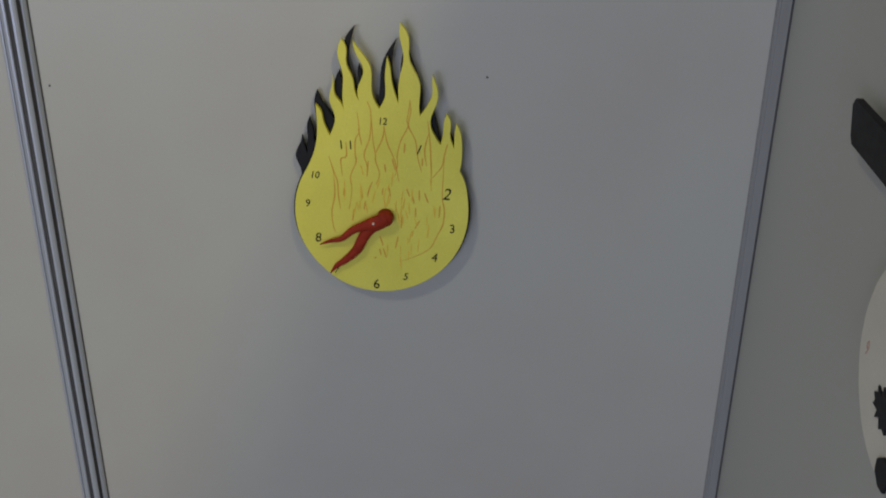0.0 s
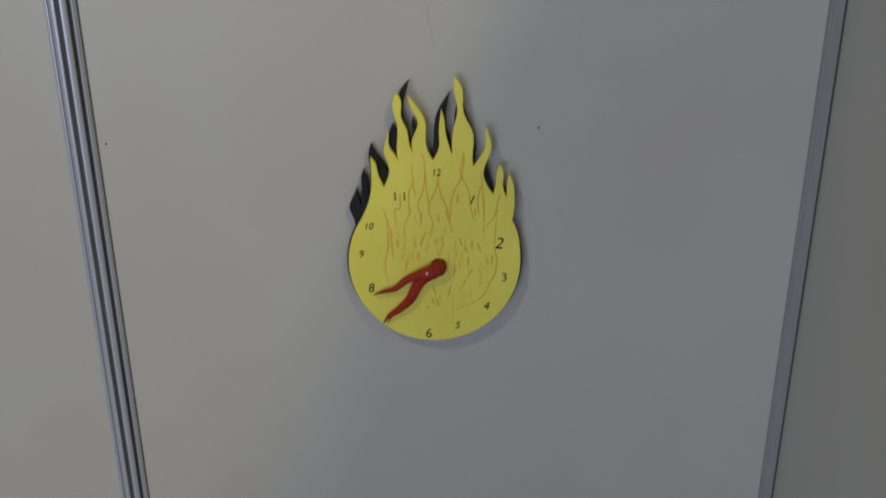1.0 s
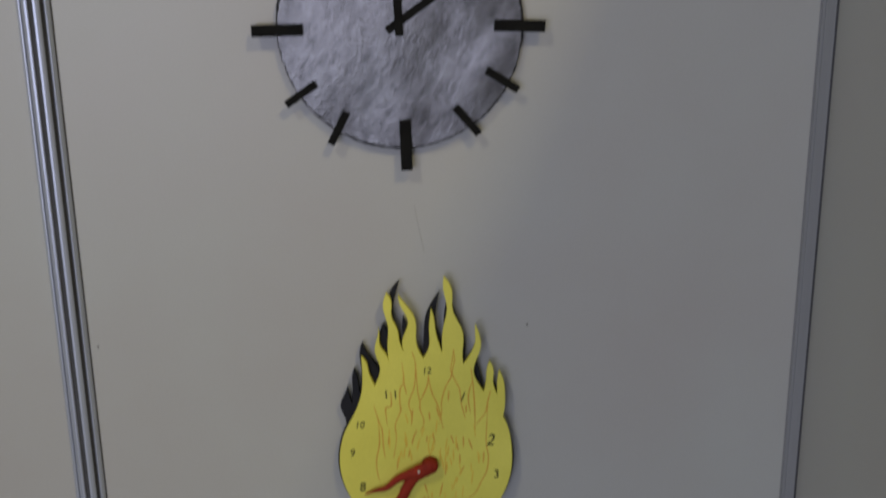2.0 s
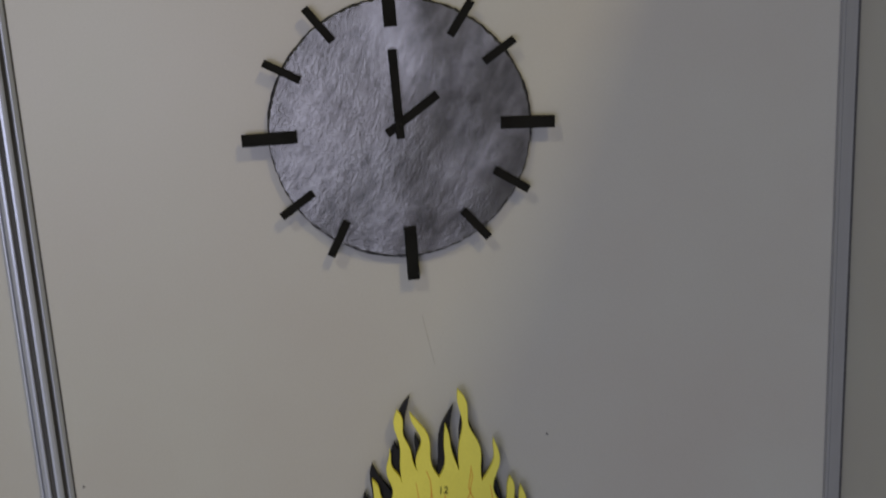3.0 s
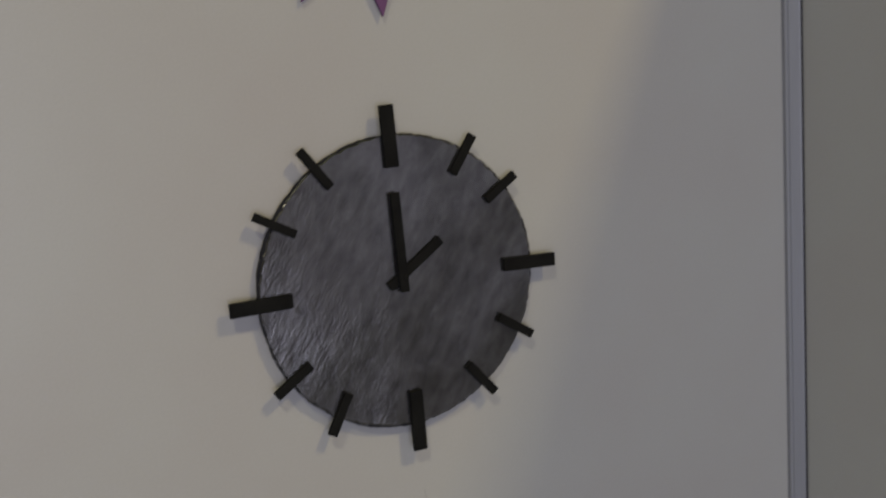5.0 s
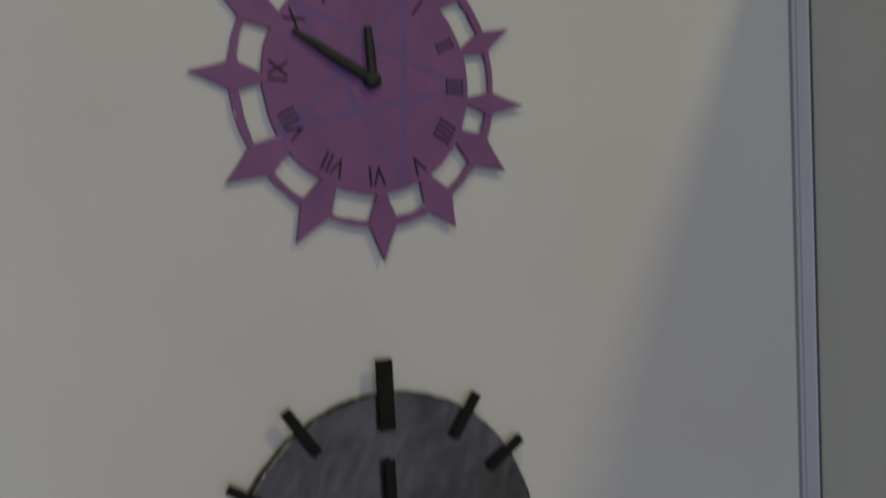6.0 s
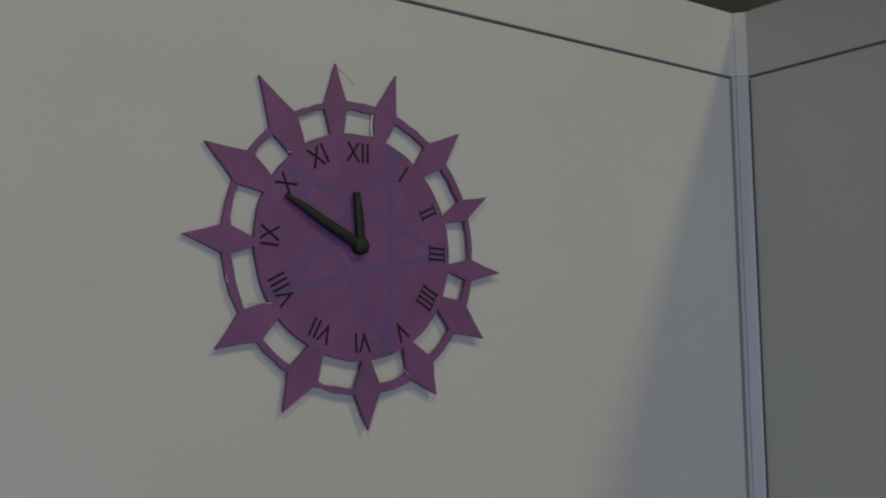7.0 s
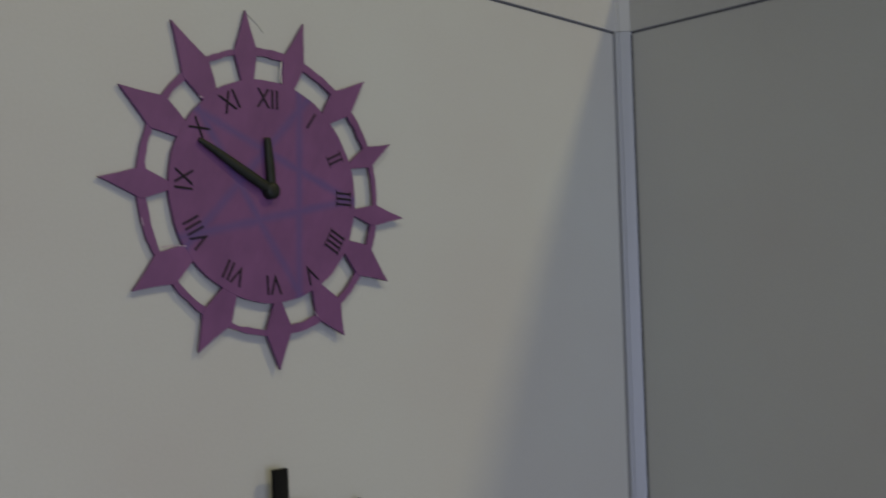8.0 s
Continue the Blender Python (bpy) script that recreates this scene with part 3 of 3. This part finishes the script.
loops = [[bm.verts.new((x, y, z)) for x, z in p] for p, y in ((outer, -0.0093), (inner, -0.0093), (inner, -0.0064), (outer, -0.0064))]
for k in range(4):
    for i in range(n):
        bm.faces.new((loops[k][i], loops[k][(i + 1) % n], loops[(k + 1) % 4][(i + 1) % n], loops[(k + 1) % 4][i]))
part("ring", bm, PURPLE, purple, "thin purple ring")
# each ray: tip angle and radius, half width in degrees, inner angle and inner half width
RAYS = ((-6.4, 0.1644, 5.7, -10.9, 3.2), (16.2, 0.1676, 5.6, 15.0, 3.4), (46.1, 0.1653, 6.7, 43.6, 2.8), (69.9, 0.1600, 4.8, 73.5, 0.9),
        (96.6, 0.1645, 4.9, 99.1, 0.9), (120.4, 0.1618, 7.4, 118.2, 2.6), (148.2, 0.1560, 7.5, 149.5, 2.2), (177.5, 0.1610, 6.6, 175.7, 1.4),
        (-151.5, 0.1612, 7, -154.4, 3.8), (-122.9, 0.1638, 7.2, -124.3, 3.6), (-88.7, 0.1652, 6.1, -90.4, 1), (-60.8, 0.1661, 7.3, -60.5, 4.2),
        (-33.6, 0.1711, 7.2, -35.5, 4.6))
for tip, r, half, inn, ihalf in RAYS:
    pts = []
    mid = (tip + inn) / 2
    for rr, aa in ((r, tip), (0.1272, mid + half), (0.0955, inn + ihalf), (0.0955, inn - ihalf), (0.1272, mid - half)):
        pts.append(Vector((rr * math.sin(radians(aa)), rr * math.cos(radians(aa)))))
    cut = []
    for i in range(5):
        p, q = pts[i], pts[(i + 1) % 5]
        for s in (0, 0.25, 0.5, 0.75):
            v = p.lerp(q, s)
            bulge = -0.0004 * math.sin(math.pi * s) if i in (0, 4) else 0.0
            side = Vector((-(q - p).y, (q - p).x)).normalized()
            cut.append(tuple(v + side * bulge + Vector((rnd.uniform(-1, 1), rnd.uniform(-1, 1))) * 0.00025 * (1 if s else 0)))
    part("ray", plate(cut, -0.0098, -0.0066, 0.0003), PURPLE, purple)
for text, a, r in (("XII", 1.3, 0.0846), ("I", 36.6, 0.0854), ("II", 66, 0.0852), ("III", 92.2, 0.0869), ("IIII", 121, 0.0862), ("V", 149.6, 0.0870), ("VI", 178.1, 0.0845),
                   ("VII", -152.3, 0.0841), ("VIII", -117.4, 0.0857), ("IX", -85.7, 0.0874), ("X", -54, 0.0872), ("XI", -26.8, 0.0869)):
    part("numeral", written(text, 0.0175, r * math.sin(radians(a)), r * math.cos(radians(a)), -0.010, a, 0.80, 0.004), INK, purple_dial)
# thin strokes close the three upright numerals above and below
for a, r, half in ((66, 0.0852, 0.0058), (92.2, 0.0869, 0.0080), (121, 0.0862, 0.0102)):
    for d in (-0.0085, 0.0085):
        u = Vector((math.sin(radians(a)), math.cos(radians(a))))
        v = Vector((u.y, -u.x))
        ends = [tuple(u * (r + d) + v * k * half) for k in (-1, 0, 1)]
        part("numeral", strip(ends, 0.0011, -0.0100), INK, purple_dial)
part("bare_edge", strip([(0.1225 * math.sin(radians(9.0)), 0.1225 * math.cos(radians(9.0))), (0.1105 * math.sin(radians(9.2)), 0.1105 * math.cos(radians(9.2))),
                         (0.1025 * math.sin(radians(10.2)), 0.1025 * math.cos(radians(10.2)))], 0.0012, -0.0099), WHITECARD, purple, "bare white board along a cut")
for ends in (((-0.1095, -0.0524), (-0.0977, -0.0508), (-0.0863, -0.0511)), ((-0.1276, -0.0284), (-0.1270, -0.0318), (-0.1262, -0.0349)),
             ((-0.0697, 0.0786), (-0.0678, 0.0787), (-0.0658, 0.0786)), ((0.0509, -0.1144), (0.0487, -0.1118), (0.0465, -0.1091))):
    part("bare_edge", strip(ends, 0.0009, -0.0101), BARE, purple, "bare foam along a rough cut")
part("minute_hand", rod([(0.001, -0.0140, 0.0, 0.0052), (-0.031, -0.0138, 0.0175, 0.0048), (-0.056, -0.0132, 0.032, 0.0036), (-0.0725, -0.0127, 0.041, 0.0022)], 0.7), BLACKCLAY, purple, "long black clay hand", True)
part("hour_hand", rod([(0.001, -0.0136, 0.001, 0.0048), (0.0, -0.0134, 0.025, 0.0046), (-0.0015, -0.0128, 0.048, 0.0034)], 0.7), BLACKCLAY, purple, "short black clay hand", True)
part("knob", disc_knob(0.0078, -0.0190, -0.010, 18, 0.0005, 0.0), BLACKCLAY, purple, "", True)
part("movement", box(-0.03, 0.03, -0.0064, -0.0042, -0.03, 0.03, 0.0005), WHITEBOX, purple)
part("hanging_wire", rod([(-0.040, -0.004, 0.174, 0.0006), (-0.025, -0.004, 0.168, 0.0006), (-0.016, -0.005, 0.1625, 0.0006), (-0.004, -0.005, 0.154, 0.0005), (0.003, -0.005, 0.147, 0.0004)], 1.0, 6, 6), WIRE, purple, "thin bent hanging wire")

# ---- white clock on the side wall ----
white = thing("white_clock", pose(0.967, -0.579, 1.279, 0, 0, -90), "round white card wall clock with black cut-outs on the side wall", "wall clock", "handmade clocks on the stand")
white_dial = part("dial", plate(rough_circle(0.107, 96, 0.0006, 41), -0.014, -0.006), WHITECARD, white, "white card dial")
part("movement", box(-0.03, 0.03, -0.0065, 0, -0.03, 0.03), WHITEBOX, white)
part("black_bar", plate([(-0.212, 0.135), (-0.220, 0.142), (-0.230, 0.171), (-0.224, 0.179), (0.20, 0.195), (0.205, 0.148)], -0.021, -0.0136, 0.001), BLACKBOARD, white, "black card bar above the dial")
spiky = []
for i in range(22):
    a = 2 * math.pi * i / 22
    r = 0.021 if i % 2 else 0.014 + 0.003 * math.sin(3 * a)
    spiky.append((-0.018 + r * 1.25 * math.sin(a), -0.042 + r * math.cos(a)))
part("black_cut_out", plate(spiky, -0.0165, -0.0138), BLACKBOARD, white_dial)
part("black_cut_out", plate(rough_circle(0.016, 24, 0.0010, 43, 0.010, -0.092), -0.0165, -0.0138), BLACKBOARD, white_dial)
part("numeral", written("9", 0.016, -0.084, -0.018, -0.014, 0, 0.6, 0.001, 0.2), REDINK, white_dial, "thin red numeral")

# ---- marks on the wall ----
mark = tagged(part("pencil_mark", strip([(0.443, 1.515), (0.446, 1.497), (0.450, 1.476), (0.455, 1.450)], 0.0012, 0.0, 0.0003, True), GRAPHITE), "faint grey scratch on the white panel", "mark")
for x, z in ((0.591, 1.347), (0.012, 1.323)):
    tagged(part("pin_hole", plate(rough_circle(0.0016, 10, 0.0003, 7, x, z), -0.0005, 0.0005, 0.0002), HOLLOWSHADE), "small dark pin hole in the white panel", "mark", "pin holes")
